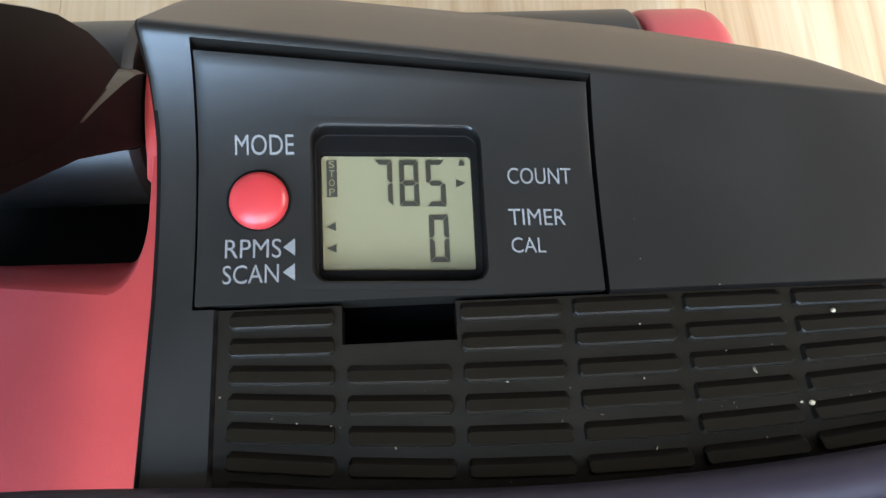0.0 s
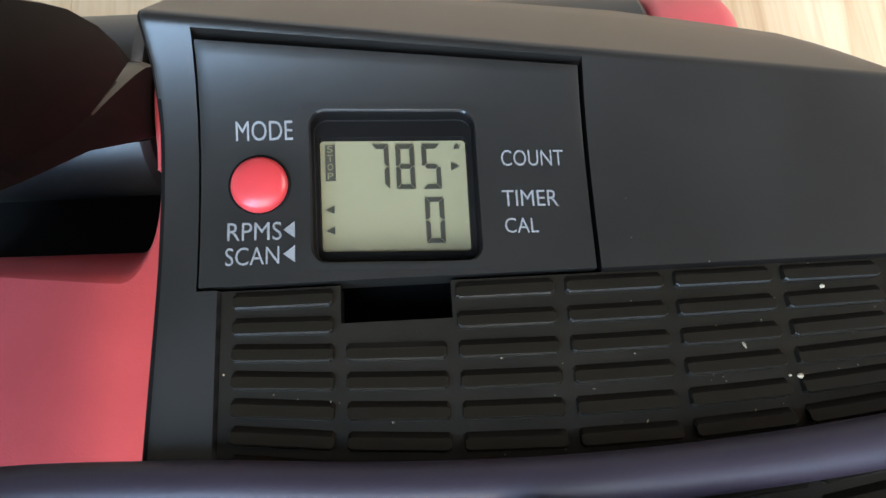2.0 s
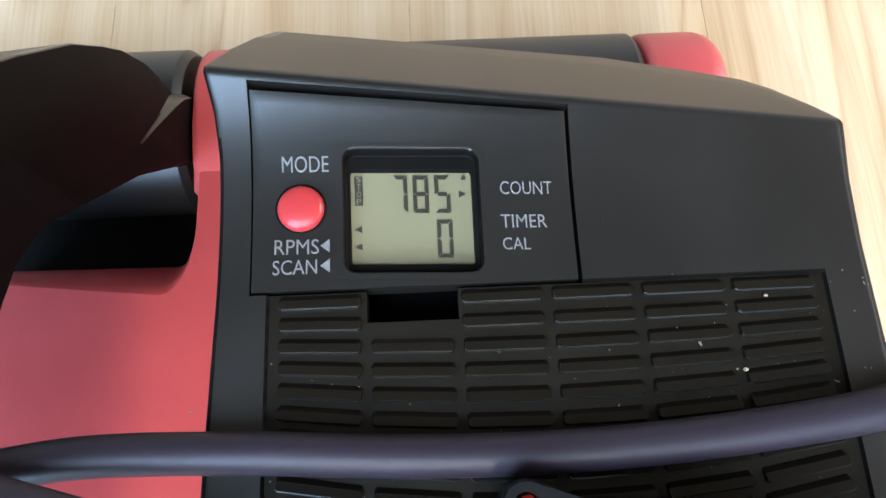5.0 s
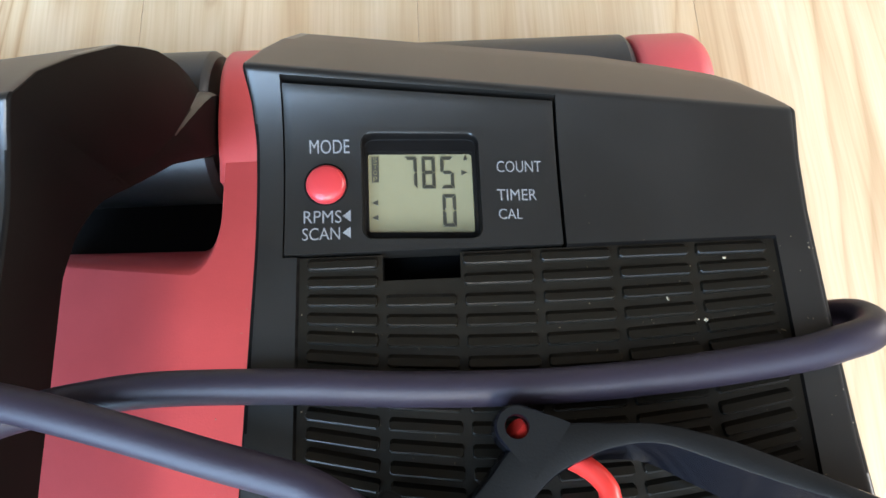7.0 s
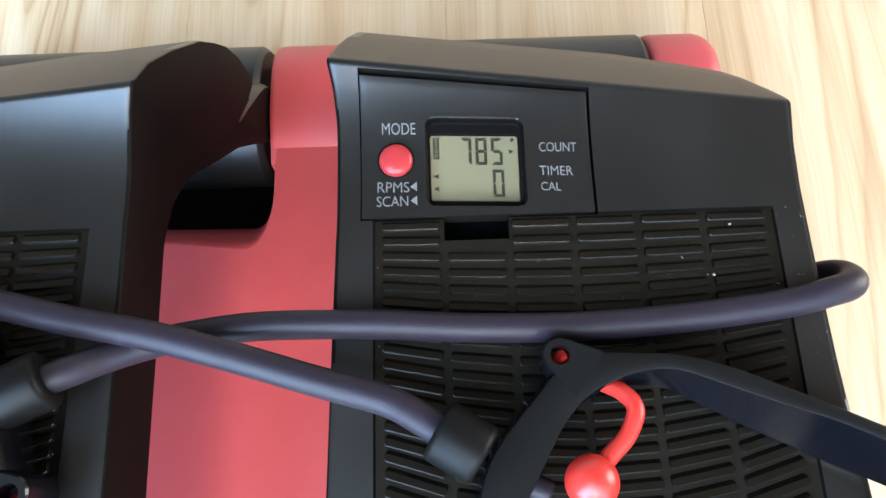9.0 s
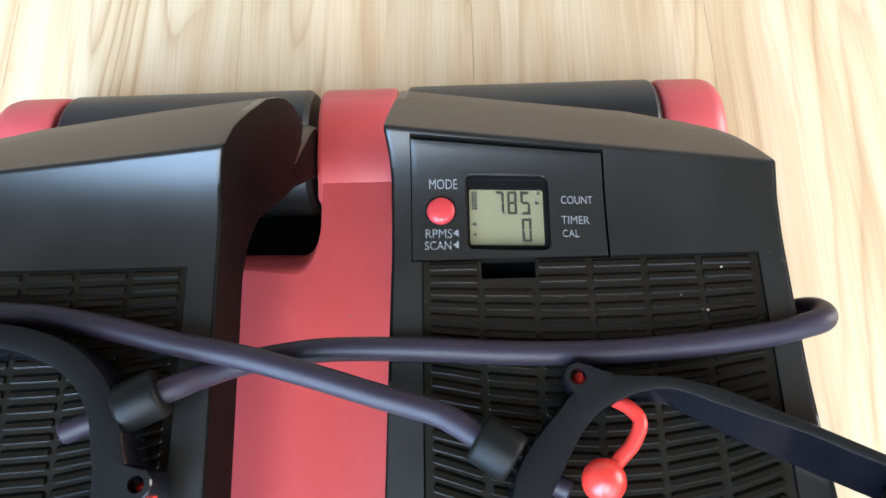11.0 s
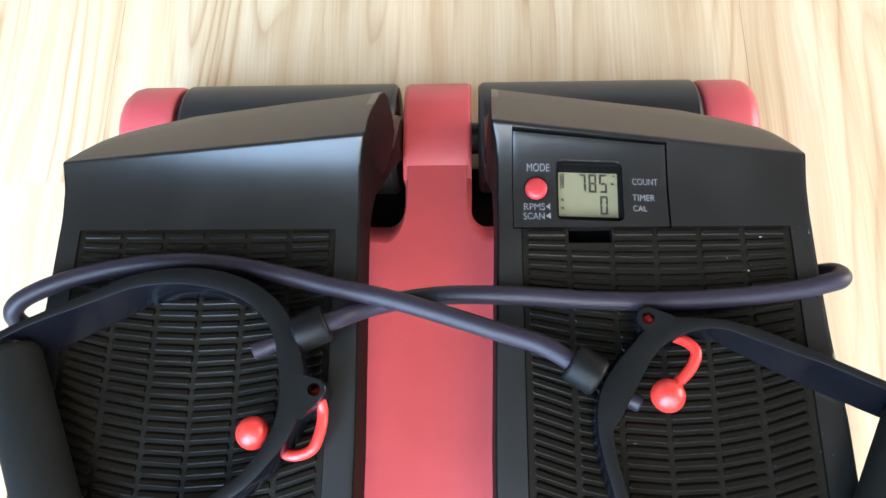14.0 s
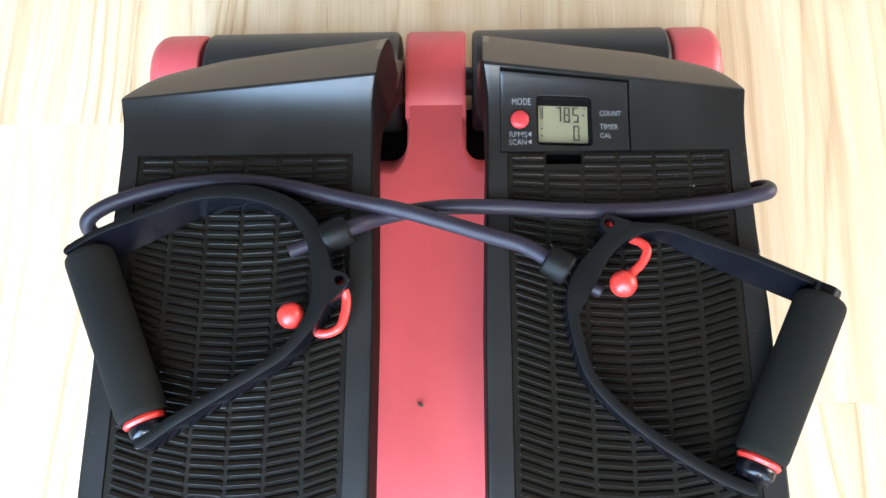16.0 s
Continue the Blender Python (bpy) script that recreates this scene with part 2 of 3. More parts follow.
def edge_drop(x):
    """How far the rounded rims of a pedal fall below its upper side."""
    d, r = min(x - X_IN, X_OUT - x), 0.0018
    return 0.62 * (r - math.sqrt(max(0.0, r * r - (r - d) ** 2))) if d < r else 0.0


def waist(x, y):
    """The flanks of a pedal draw in below its head."""
    inner = lerp(y, [(-0.05, 0.0), (0.02, 0.0015), (0.05, 0.0023), (0.08, 0.0024), (0.09, 0.0016), (0.098, 0.0)])
    outer = lerp(y, [(-0.04, 0.0), (0.0, 0.0021), (0.03, 0.0027), (0.055, 0.0028), (0.07, 0.0020), (0.085, 0.0)])
    return x + inner * max(0.0, 1 - (x - X_IN) / 0.0085) - outer * max(0.0, 1 - (X_OUT - x) / 0.0110)


def stretch(a, b, n):
    return [a + (b - a) * i / n for i in range(n)]


def pedal_body(console):
    bm = bmesh.new()
    g = 0.0003
    xs = [X_IN, *[X_IN + d for d in (0.0002, 0.0007, 0.0015, 0.0026, 0.0042)], *stretch(X_IN + 0.006, PX0 - g, 3), PX0 - g, PX0 + g, 0.0449, 0.0455, *stretch(0.049, 0.0668, 8), 0.0668, *stretch(0.0695, 0.0868, 8), 0.0868,
          *stretch(0.0895, PX1 - g, 8), PX1 - g, PX1 + 2 * g, *stretch(0.117, 0.1678, 18), 0.1678, 0.1682, 0.1720, *[X_OUT - d for d in (0.0042, 0.0026, 0.0015, 0.0007, 0.0002)], X_OUT]
    rows = [("y", y) for y in (Y_NEAR, Y_NEAR + 0.0012, -0.2052, -0.2048, *stretch(-0.200, 0.0405, 80), 0.0410, 0.0475, 0.0479, 0.0483)]
    rows += [("q", q) for q in (0.0, *stretch(0.06, PQ, 16), PQ, PQ + 0.016)]
    rows += [("r", k / 8) for k in range(5)]

    prof = [(0.2, 0.12), (0.4, 0.25), (0.6, 0.39), (0.66, 0.46), (0.71, 0.55), (0.78, 0.67), (0.88, 0.83), (1.0, 1.0)]
    curl = [(0.142, 0.068), (0.339, 0.202), (0.55, 0.364), (0.70, 0.495), (0.812, 0.603), (0.918, 0.750), (0.970, 0.860), (1.0, 1.0)]

    def nose_line(x):
        """From the ridge down to the pivot, as steps in y and z."""
        k = 0.0 if console else min(1.0, max(0.0, 1 - (x - X_IN) / 0.05))
        reach = lerp(x, [(0.0315, 0.087), (0.137, 0.072), (0.160, 0.058), (0.175, 0.043), (0.181, 0.020)])
        fall = lerp(x, [(0.0315, 0.158), (0.137, 0.120), (0.160, 0.095), (0.175, 0.068), (0.181, 0.035)])
        return [(reach * (f0 + (f1 - f0) * k), -fall * (h0 + (h1 - h0) * k)) for (f0, h0), (f1, h1) in zip(prof, curl)]

    def ridge(x, s):
        """A point of the rounded ridge, s from 0 on the head to 1 on the nose."""
        a = Vector((head_y(x, 0.962), deck(x, head_y(x, 0.962))))
        b = Vector((ridge_y(x), ridge_z(x)))
        c = b + Vector(nose_line(x)[0]).normalized() * 0.0022
        p = a * (1 - s) ** 2 + b * 2 * s * (1 - s) + c * s * s
        return p.x, p.y

    grid = []
    for kind, v in rows:
        line = []
        for x in xs:
            if kind == "r":
                y, z = ridge(x, v)
            else:
                y = v if kind == "y" else head_y(x, v)
                z = tread(x, y)
            line.append(bm.verts.new((waist(x, y), y, z - edge_drop(x) - (0.0012 if v == Y_NEAR else 0.0))))
        grid.append(line)
    sides = [{line[0] for line in grid}, {line[-1] for line in grid}, set(grid[0])]
    crest = set(grid[-1])
    for j, ((k0, v0), (k1, v1)) in enumerate(zip(rows, rows[1:])):
        for i in range(len(xs) - 1):
            xm = (xs[i] + xs[i + 1]) / 2
            if console:
                in_console = k0 == "q" and v1 <= PQ + 0.02 and PX0 - g < xm < PX1 + 2 * g
                in_console |= k0 == "y" and v0 >= 0.0478 and PX0 - g < xm < PX1 + 2 * g
                in_slot = k0 == "y" and 0.0405 < v0 < 0.048 and 0.0668 < xm < 0.0868
                if in_console or in_slot:
                    continue
            bm.faces.new((grid[j][i], grid[j][i + 1], grid[j + 1][i + 1], grid[j + 1][i]))
    rim = [e for e in bm.edges if len(e.link_faces) == 1 and not all(v in crest for v in e.verts)]
    outer = [e for e in rim if any(all(v in line for v in e.verts) for line in sides)]
    inner = [e for e in rim if e not in outer]
    # walls of the openings
    made = bmesh.ops.extrude_edge_only(bm, edges=inner)["geom"]
    for v in made:
        if isinstance(v, bmesh.types.BMVert):
            v.co.z -= 0.006
    # skirt
    made = bmesh.ops.extrude_edge_only(bm, edges=outer)["geom"]
    for v in made:
        if isinstance(v, bmesh.types.BMVert):
            v.co.x += 0.0008 if v.co.x > 0.1 else -0.0008
            v.co.z = lerp(v.co.y, [(0.0, 0.2045), (0.055, 0.2035), (0.069, 0.199), (0.085, 0.187), (0.0946, 0.1747), (0.1, 0.167)]) if v.co.x < 0.1 else lerp(v.co.y, [(0.03, 0.2035), (0.1, 0.197)])
    # nose: from the ridge down to the pivot sleeve, drawn in towards its foot beside the centre
    nose = []
    for x in xs:
        line = [ridge(x, k / 8) for k in range(4, 9)] + [(ridge_y(x) + dy, ridge_z(x) + dz) for dy, dz in nose_line(x)]
        foot = max(0.0, 1 - (x - X_IN) / 0.06)
        nose.append([bm.verts.new((waist(x, y) + 0.0068 * foot * max(0.0, (i - 4) / (len(line) - 5)) ** 1.4, y, z - edge_drop(x))) for i, (y, z) in enumerate(line)])
    for a, b in zip(nose, nose[1:]):
        for i in range(len(a) - 1):
            bm.faces.new((a[i], b[i], b[i + 1], a[i + 1]))
    # cheek beside the centre: from the nose's edge to the arch below
    arch = [(0.085, 0.187), (0.0946, 0.1747), (0.1, 0.167), (0.115, 0.146), (0.125, 0.132), (0.135, 0.115), (0.15, 0.086), (0.165, 0.066), (0.180, 0.054)]
    top = [v.co.copy() for v in nose[0]]
    low = [Vector((waist(X_IN, p.y - 0.004) - 0.0008, p.y - 0.004, min(lerp(p.y - 0.004, arch), p.z - 0.001))) for p in top]
    # the arm stands out below the cheek as a ledge that widens towards the pivot
    crease = [(0.108, 0.166), (0.124, 0.147), (0.138, 0.134), (0.150, 0.124), (0.162, 0.1135), (0.172, 0.1045), (0.181, 0.0955), (0.1868, 0.0868)]
    fold, lip, brim = [], [], []
    for i, (p, q) in enumerate(zip(top, low)):
        y, z = crease[i - 5] if i > 4 else tuple((p + (q - p) * 0.85).yz)
        u = min(1.0, max(0.0, (y - 0.138) / 0.044))
        flank = waist(X_IN, y)
        fold.append(Vector((flank - 0.0004 + u * (p.x - flank), y, z)))
        lip.append(Vector((flank - 0.0004 + 0.0026 * u, y - 0.0004, z - 0.0002 - 0.0004 * u)))
        brim.append(Vector((flank - 0.0008, y - 0.0008, z - 0.0006 - 0.0026 * u)))
    loft(bm, [top, fold, lip, brim, low], closed=False, caps=False)
    top = [v.co.copy() for v in nose[-1]]
    low = [Vector((X_OUT + 0.0008, p.y, min(0.197, p.z))) for p in top]
    loft(bm, [top, low], closed=False, caps=False)
    # arm below the nose, down to the sleeve
    low = [(0.0695, 0.1995), *arch]
    loft(bm, [[(waist(x, y) - (0.0008 if x == X_IN else 0.0), y, z) for y, z in low] for x in (X_IN, 0.100, 0.150)], closed=False, caps=False)
    if not console:
        # the ridge of this pedal lies nearer towards the centre and higher outwards
        for v in bm.verts:
            k = max(0.0, 1 - (v.co.x - X_IN) / (X_OUT - X_IN))
            yr = ridge_y(v.co.x)
            if v.co.y > YB and v.co.z > 0.2:
                u = min(1.0, (v.co.y - YB) / (yr - YB))
                fall = min(1.0, max(0.0, 1 - (v.co.y - yr) / 0.05)) * min(1.0, (v.co.z - 0.2) / 0.012)
                v.co.y -= (0.0065 * k + 0.0022 * (1 - k)) * u * fall
                v.co.z += 0.0038 * (1 - k) * u ** 2.8 * fall
    # underside
    box(bm, X_IN + 0.003, X_OUT - 0.003, Y_NEAR + 0.004, 0.060, 0.206, 0.212)
    box(bm, X_IN + 0.012, 0.150, 0.075, 0.100, 0.192, 0.212)
    bmesh.ops.remove_doubles(bm, verts=bm.verts, dist=2e-5)
    return bm


def mirror(bm):
    for v in bm.verts:
        v.co.x = 2 * MID - v.co.x
    bmesh.ops.reverse_faces(bm, faces=bm.faces)
    return bm


stepper = empty("mini_stepper", "black and red plastic mini stepper standing on the floor", "stepper")

# base: plate and neck in one outline, the drum round the pivot at its end
bm = bmesh.new()
NX0, NX1, FRONT, R = -0.0268, 0.0218, 0.1130, 0.011


def corner(cx, cy, r, a0, a1, n=6):
    return [(cx + r * math.cos(radians(a0 + (a1 - a0) * k / n)), cy + r * math.sin(radians(a0 + (a1 - a0) * k / n))) for k in range(n + 1)]


def bend(cx, off, a0, a1):
    return [(cx + (R + off * 0.17) * math.cos(radians(a)), FRONT + R + (R + off) * math.sin(radians(a))) for a in (a0 + (a1 - a0) * k / 8 for k in range(9))]


def plate(off):
    r = 0.012 - off * 0.5
    return [*corner(-0.132, -0.203, r, 180, 270), *corner(0.132, -0.203, r, 270, 360), *corner(0.132, FRONT - 0.012, r, 0, 90),
            *bend(NX1 + R, off, 270, 180), (NX1 - off * 0.17, 0.160), (NX0 + off * 0.17, 0.160), *bend(NX0 - R, off, 0, -90), *corner(-0.132, FRONT - 0.012, r, 90, 180)]


loft(bm, [[(x, y, z) for x, y in plate(off)] for z, off in ((0.012, 0.0), (0.0460, 0.0), (0.0560, 0.0012), (0.0640, 0.0042), (0.0700, 0.0083), (0.0744, 0.0125), (0.0775, 0.0165), (0.0790, 0.0190), (0.0795, 0.0212))])
neck = [(0.140, 0.022), (0.140, 0.0770), (0.1490, 0.0790), (0.1505, 0.0798), (0.153, 0.0811), (0.160, 0.0838), (0.171, 0.0861)]
neck += [(AXY + AXR * math.sin(radians(a)), AXZ + AXR * math.cos(radians(a))) for a in range(0, 181, 12)]
neck += [(0.150, 0.006)]
loft(bm, [[(x, AXY + (y - AXY) * k, AXZ + (z - AXZ) * k) for y, z in neck] for x, k in ((-0.0270, 0.93), (-0.0266, 0.965), (-0.0250, 0.993), (-0.0235, 1.0), (0.0185, 1.0), (0.0200, 0.993), (0.0216, 0.965), (0.0220, 0.93))])
# added black slab that stands in for the deep shade of the hollow
shade_slab = box(bmesh.new(), -0.186, 0.186, 0.080, 0.176, 0.004, 0.016, 0.002)
part("hollow_shade", shade_slab, MATT_SHADE, stepper, "black slab added as shade between base and pivot")
part("base", bm, RED, stepper, "red moulded plastic base with a central spine", 40)

for x0, x1, end in ((-0.1965, -0.2405, -1), (0.1890, 0.2300, 1)):
    bm = bmesh.new()
    lathe(bm, (x0, AXY, AXZ), (x1, AXY, AXZ), [(0, 0.030), (0.0, 0.0385), (0.03, 0.0408), (0.09, AXR), (0.70, AXR), (0.82, 0.0402), (0.92, 0.0368), (0.98, 0.0315), (1.0, 0.025)], 48)
    box(bm, min(x0, x1) + 0.006, max(x0, x1) - 0.006, AXY - 0.03, AXY + 0.03, 0.0, 0.012, 0.002)
    part("end_cap", bm, RED, stepper, "rounded red plastic end cap of the pivot", 50)
bm = lathe(bmesh.new(), (-0.225, AXY, AXZ), (0.215, AXY, AXZ), [(0, 0.012), (1, 0.012)], 20)
part("axle", bm, SLEEVE, stepper)
for x in (-0.08, 0.08):
    for y in (-0.19, 0.08):
        part("rubber_foot", lathe(bmesh.new(), (x, y, 0), (x, y, 0.014), [(0, 0.012), (0.8, 0.014), (1, 0.014)], 20), RUBBER, stepper)

pedals = []
for side in (1, -1):
    def put(bm):
        return bm if side > 0 else mirror(bm)
    pedal = part("pedal", put(pedal_body(side > 0)), BLACK, stepper, "black plastic pedal with a ribbed footbed", 42)
    pedals.append(pedal)
    pedal.data.materials.append(RUBBER)
    pedal.data.materials.append(MATT_SHADE)
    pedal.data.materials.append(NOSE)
    for f in pedal.data.polygons:
        cx = f.center.x if side > 0 else 2 * MID - f.center.x
        cx = 2 * cx - waist(cx, f.center.y)
        if f.center.y > 0.135 and cx < X_IN + 0.0055 and f.normal.z > 0.5:
            f.material_index = 0
        elif f.normal.z > 0.9 and 0.0453 < cx < 0.1681 and -0.205 < f.center.y < 0.0480:
            f.material_index = 1
        # beyond the ridge: the copy with the reflection painted in
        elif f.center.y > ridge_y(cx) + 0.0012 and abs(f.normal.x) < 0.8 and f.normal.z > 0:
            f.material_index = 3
        # flanks, undersides and tread edge: the copy with shade painted in
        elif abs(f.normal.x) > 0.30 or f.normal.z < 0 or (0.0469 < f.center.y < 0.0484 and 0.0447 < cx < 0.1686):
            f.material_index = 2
    ends = (0.0275, 0.1875) if side > 0 else (-0.0330, -0.1935)
    bm = lathe(bmesh.new(), (ends[0], AXY, AXZ), (ends[1], AXY, AXZ), [(0, 0.030), (0.0, 0.0388), (0.008, 0.0405), (0.022, AXR + 0.0005), (0.978, AXR + 0.0005), (0.992, 0.0405), (1.0, 0.0388), (1.0, 0.03)], 48)
    part("pivot_sleeve", bm, SLEEVE, pedal, "dark grey sleeve round the pivot")

# ribs of the footbeds: one mesh, an object for each
bm = bmesh.new()
L = 0.0089
loops = []
for z_near, z_far, near, far, k in ((-0.0006, -0.0006, -0.00140, 0.00215, 1.0), (0.0002, 0.0001, -0.00138, 0.00200, 1.0), (0.0014, 0.0009, -0.00134, 0.00125, 0.995), (0.0017, 0.0013, -0.00102, 0.00085, 0.985)):
    plan = [(-L, 0.7 * far), (-L + 0.0005, far), (L - 0.0005, far), (L, 0.7 * far), (L, 0.6 * near), (L - 0.0006, near), (-L + 0.0006, near), (-L, 0.6 * near)]
    loops.append([(x * k, y, z_near if y < 0 else z_far) for x, y in plan])
loft(bm, loops)
first = part("rib", bm, RUBBER, pedals[0], "", 14)
rib_mesh = first.data
bpy.data.objects.remove(first)
for side, pedal in zip((1, -1), pedals):
    for row in range(50):
        for col in range(6):
            y0 = 0.0435 - 0.00488 * row
            x = 0.0566 + 0.0199 * col
            if side > 0 and col == 1 and y0 > 0.037:
                continue
            k = min(3.2, max(0.0, (0.044 - y0) * 42))
            y = y0 + 0.0020 - 0.0048 * min(1, max(0, (0.044 - y0) * 20)) + k * (x - 0.107) ** 2
            if y < -0.199 or y > 0.0460:
                continue
            slope = math.atan(2 * k * (x - 0.107))
            dzx = math.atan((tread(x + 0.008, y) - tread(x - 0.008, y)) / 0.016)
            rib = new("rib", rib_mesh)
            rib.parent = pedal
            if side > 0:
                rib.matrix_basis = pose(x, y, tread(x, y), 0, -math.degrees(dzx), math.degrees(slope))
            else:
                rib.matrix_basis = pose(2 * MID - x, y, tread(x, y), 0, math.degrees(dzx), -math.degrees(slope))


# ---- the console, set into the pedal at +x ----
def draped(bm, lift):
    """Lay a flat bmesh, whose z is a height over the pedal's head, onto it."""
    for v in bm.verts:
        v.co.z += deck(v.co.x, v.co.y) + lift
    return bm


BX0, BX1, BQ0, BQ1 = 0.0614, 0.0934, 0.061, 0.702
bm = bmesh.new()
g = 0.0003
xs = [PX0 + 0.0001, PX0 + 0.0006, *stretch(0.044, BX0, 8), BX0, *stretch(0.066, BX1, 8), BX1, *stretch(0.095, PX1 - 0.0009, 7), PX1 - 0.0009, PX1 - g]
qs = [0.002, 0.012, BQ0, *stretch(0.13, BQ1, 12), BQ1, *stretch(0.725, 0.905, 6), 0.905, 0.925]
grid = []
for q in qs:
    line = []
    for x in xs:
        edge = q in (qs[0], qs[-1]) or x in (xs[0], xs[-1])
        y = head_y(x, q)
        line.append(bm.verts.new((x, y, deck(x, y) - (0.0002 if edge and q > 0.5 else 0.0))))
    grid.append(line)
for j in range(len(qs) - 1):
    for i in range(len(xs) - 1):
        if BX0 <= xs[i] < BX1 and BQ0 <= qs[j] < BQ1:
            continue
        bm.faces.new((grid[j][i], grid[j][i + 1], grid[j + 1][i + 1], grid[j + 1][i]))
rim = [e for e in bm.edges if len(e.link_faces) == 1 and any(v.co.x < 0.05 or v.co.x > 0.11 or v.co.y < 0.0500 or v.co.y > 0.086 for v in e.verts)]
for v in bmesh.ops.extrude_edge_only(bm, edges=rim)["geom"]:
    if isinstance(v, bmesh.types.BMVert):
        v.co.z -= 0.006
console = part("console", bm, BLACK, stepper, "black plastic display console with white lettering", 40)

# near-black sheet: shade painted in below the gaps and the slot
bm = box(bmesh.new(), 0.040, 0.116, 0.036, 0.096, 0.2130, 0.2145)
part("gap_shade_sheet", bm, SHADOWGAP, pedals[0])


def round_rect(x0, x1, y0, y1, r, z, n=6):
    pts = []
    for cx, cy, a0 in ((x1 - r, y1 - r, 0), (x0 + r, y1 - r, 90), (x0 + r, y0 + r, 180), (x1 - r, y0 + r, 270)):
        pts += [(cx + r * math.cos(radians(a0 + 90 * k / n)), cy + r * math.sin(radians(a0 + 90 * k / n)), z) for k in range(n + 1)]
    out = []
    for i, p in enumerate(pts):
        q = pts[(i + 1) % len(pts)]
        out += [tuple(a + (b - a) * k / 10 for a, b in zip(p, q)) for k in range(10 if i % (n + 1) == n else 1)]
    return out


def tilt(pts):
    """Follow the slight slant of the console's long edges."""
    return [(x, y - 0.040 * (x - 0.0776), z) for x, y, z in pts]


def plane_z(y):
    """Height of the display's plane."""
    return 0.2280 + 0.148 * (y - 0.056)


loops = []
for x0, x1, y0, y1, r, lift in ((0.0604, 0.0944, 0.0500, 0.0820, 0.0006, -0.0004), (0.0605, 0.0943, 0.0501, 0.0819, 0.0006, 0.00005), (0.0611, 0.0937, 0.0508, 0.0813, 0.0036, 0.00006),
                                (0.0614, 0.0934, 0.0511, 0.0810, 0.0034, 0.00008), (0.0617, 0.0931, 0.0514, 0.0807, 0.0032, 0.00006), (0.0620, 0.0928, 0.0517, 0.0804, 0.0029, -0.0002),
                                (0.0622, 0.0926, 0.0519, 0.0801, 0.0027, -0.0009)):
    loops.append([(x, y, deck(x, y) + lift) for x, y, z in tilt(round_rect(x0, x1, y0, y1, r, 0))])
for x0, x1, y0, y1, r, lift in ((0.0623, 0.0925, 0.0521, 0.0798, 0.0026, 0.0015), (0.0625, 0.0923, 0.0523, 0.0796, 0.0024, 0.0013), (0.0631, 0.0914, 0.0545, 0.0766, 0.0009, 0.0012),
                                (0.0632, 0.0913, 0.0547, 0.0764, 0.0008, 0.0009), (0.0633, 0.0911, 0.0549, 0.0761, 0.0007, -0.0012)):
    loops.append([(x, y, plane_z(y) + lift) for x, y, z in tilt(round_rect(x0, x1, y0, y1, r, 0))])
bm = bmesh.new()
loft(bm, loops, caps=False)
bezel = part("bezel", bm, BLACK, console, "black frame sunk round the display", 24)
bezel.data.materials.append(MATT_SHADE)
# sunken and sideways walls take the darker copy, their shade painted in
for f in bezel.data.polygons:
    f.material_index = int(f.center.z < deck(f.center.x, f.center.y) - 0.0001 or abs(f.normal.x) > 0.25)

LCDZ = 0.0


def laid(bm, lift):
    """Lay a flat bmesh onto the display's plane."""
    for v in bm.verts:
        v.co.x -= 0.0003
        v.co.y -= 0.0005
        v.co.z += plane_z(v.co.y) + lift
    return bm



def flat(shapes, thick=0.00012):
    """Thin raised printing from outlines in plan."""
    bm = bmesh.new()
    for s in shapes:
        loft(bm, [[(x, y, 0.0) for x, y in s], [(x, y, thick) for x, y in s]])
    return bm


bm = bmesh.new()
lx, ly = [0.0630 + 0.0290 * i / 8 for i in range(9)], [0.0540 + 0.0250 * i / 8 for i in range(9)]
gr = [[bm.verts.new((x, y - 0.040 * (x - 0.0776), 0)) for x in lx] for y in ly]
for j in range(8):
    for i in range(8):
        bm.faces.new((gr[j][i], gr[j][i + 1], gr[j + 1][i + 1], gr[j + 1][i]))
part("display", laid(bm, LCDZ), LCD, console, "pale green liquid crystal display")


def segments(x0, y0, w, h, on, t=0.00092, gap=0.00012):
    """Bars of one seven-segment figure, in plan."""
    m, out = y0 + h / 2, []
    bars = {"a": ((x0, y0 + h), (x0 + w, y0 + h), (0, -1)), "d": ((x0, y0), (x0 + w, y0), (0, 1))}
    for key in on:
        if key in bars:
            (ax, ay), (bx, by), (_, s) = bars[key]
            out.append([(ax + gap, ay), (bx - gap, by), (bx - t, by + s * t), (ax + t, ay + s * t)])
        elif key == "g":
            out.append([(x0 + t * 0.5 + gap, m), (x0 + t, m + t / 2), (x0 + w - t, m + t / 2), (x0 + w - t * 0.5 - gap, m), (x0 + w - t, m - t / 2), (x0 + t, m - t / 2)])
        else:
            x, s = (x0, 1) if key in "fe" else (x0 + w, -1)
            lo, hi = (m, y0 + h) if key in "fb" else (y0, m)
            ci, co = (lo, hi) if key in "fb" else (hi, lo)
            k = 1 if key in "fb" else -1
            out.append([(x, ci + k * gap * 1.5), (x, co - k * gap), (x + s * t, co - k * (t + gap)), (x + s * t, ci + k * (t * 0.55 + gap)), (x + s * t * 0.5, ci + k * gap)])
    return [[(x, y - 0.040 * (x - 0.0776)) for x, y in s] for s in out]


for x, y, w, on in ((0.0734, 0.0673, 0.0033, "abc"), (0.0780, 0.0673, 0.0036, "abcdefg"), (0.0830, 0.0673, 0.0036, "acdfg"), (0.0832, 0.0569, 0.0036, "abcdef")):
    part("digit", laid(flat(segments(x, y, w, 0.0088, on)), LCDZ + 0.00008), INK, console, "dark grey segment figure", 10)
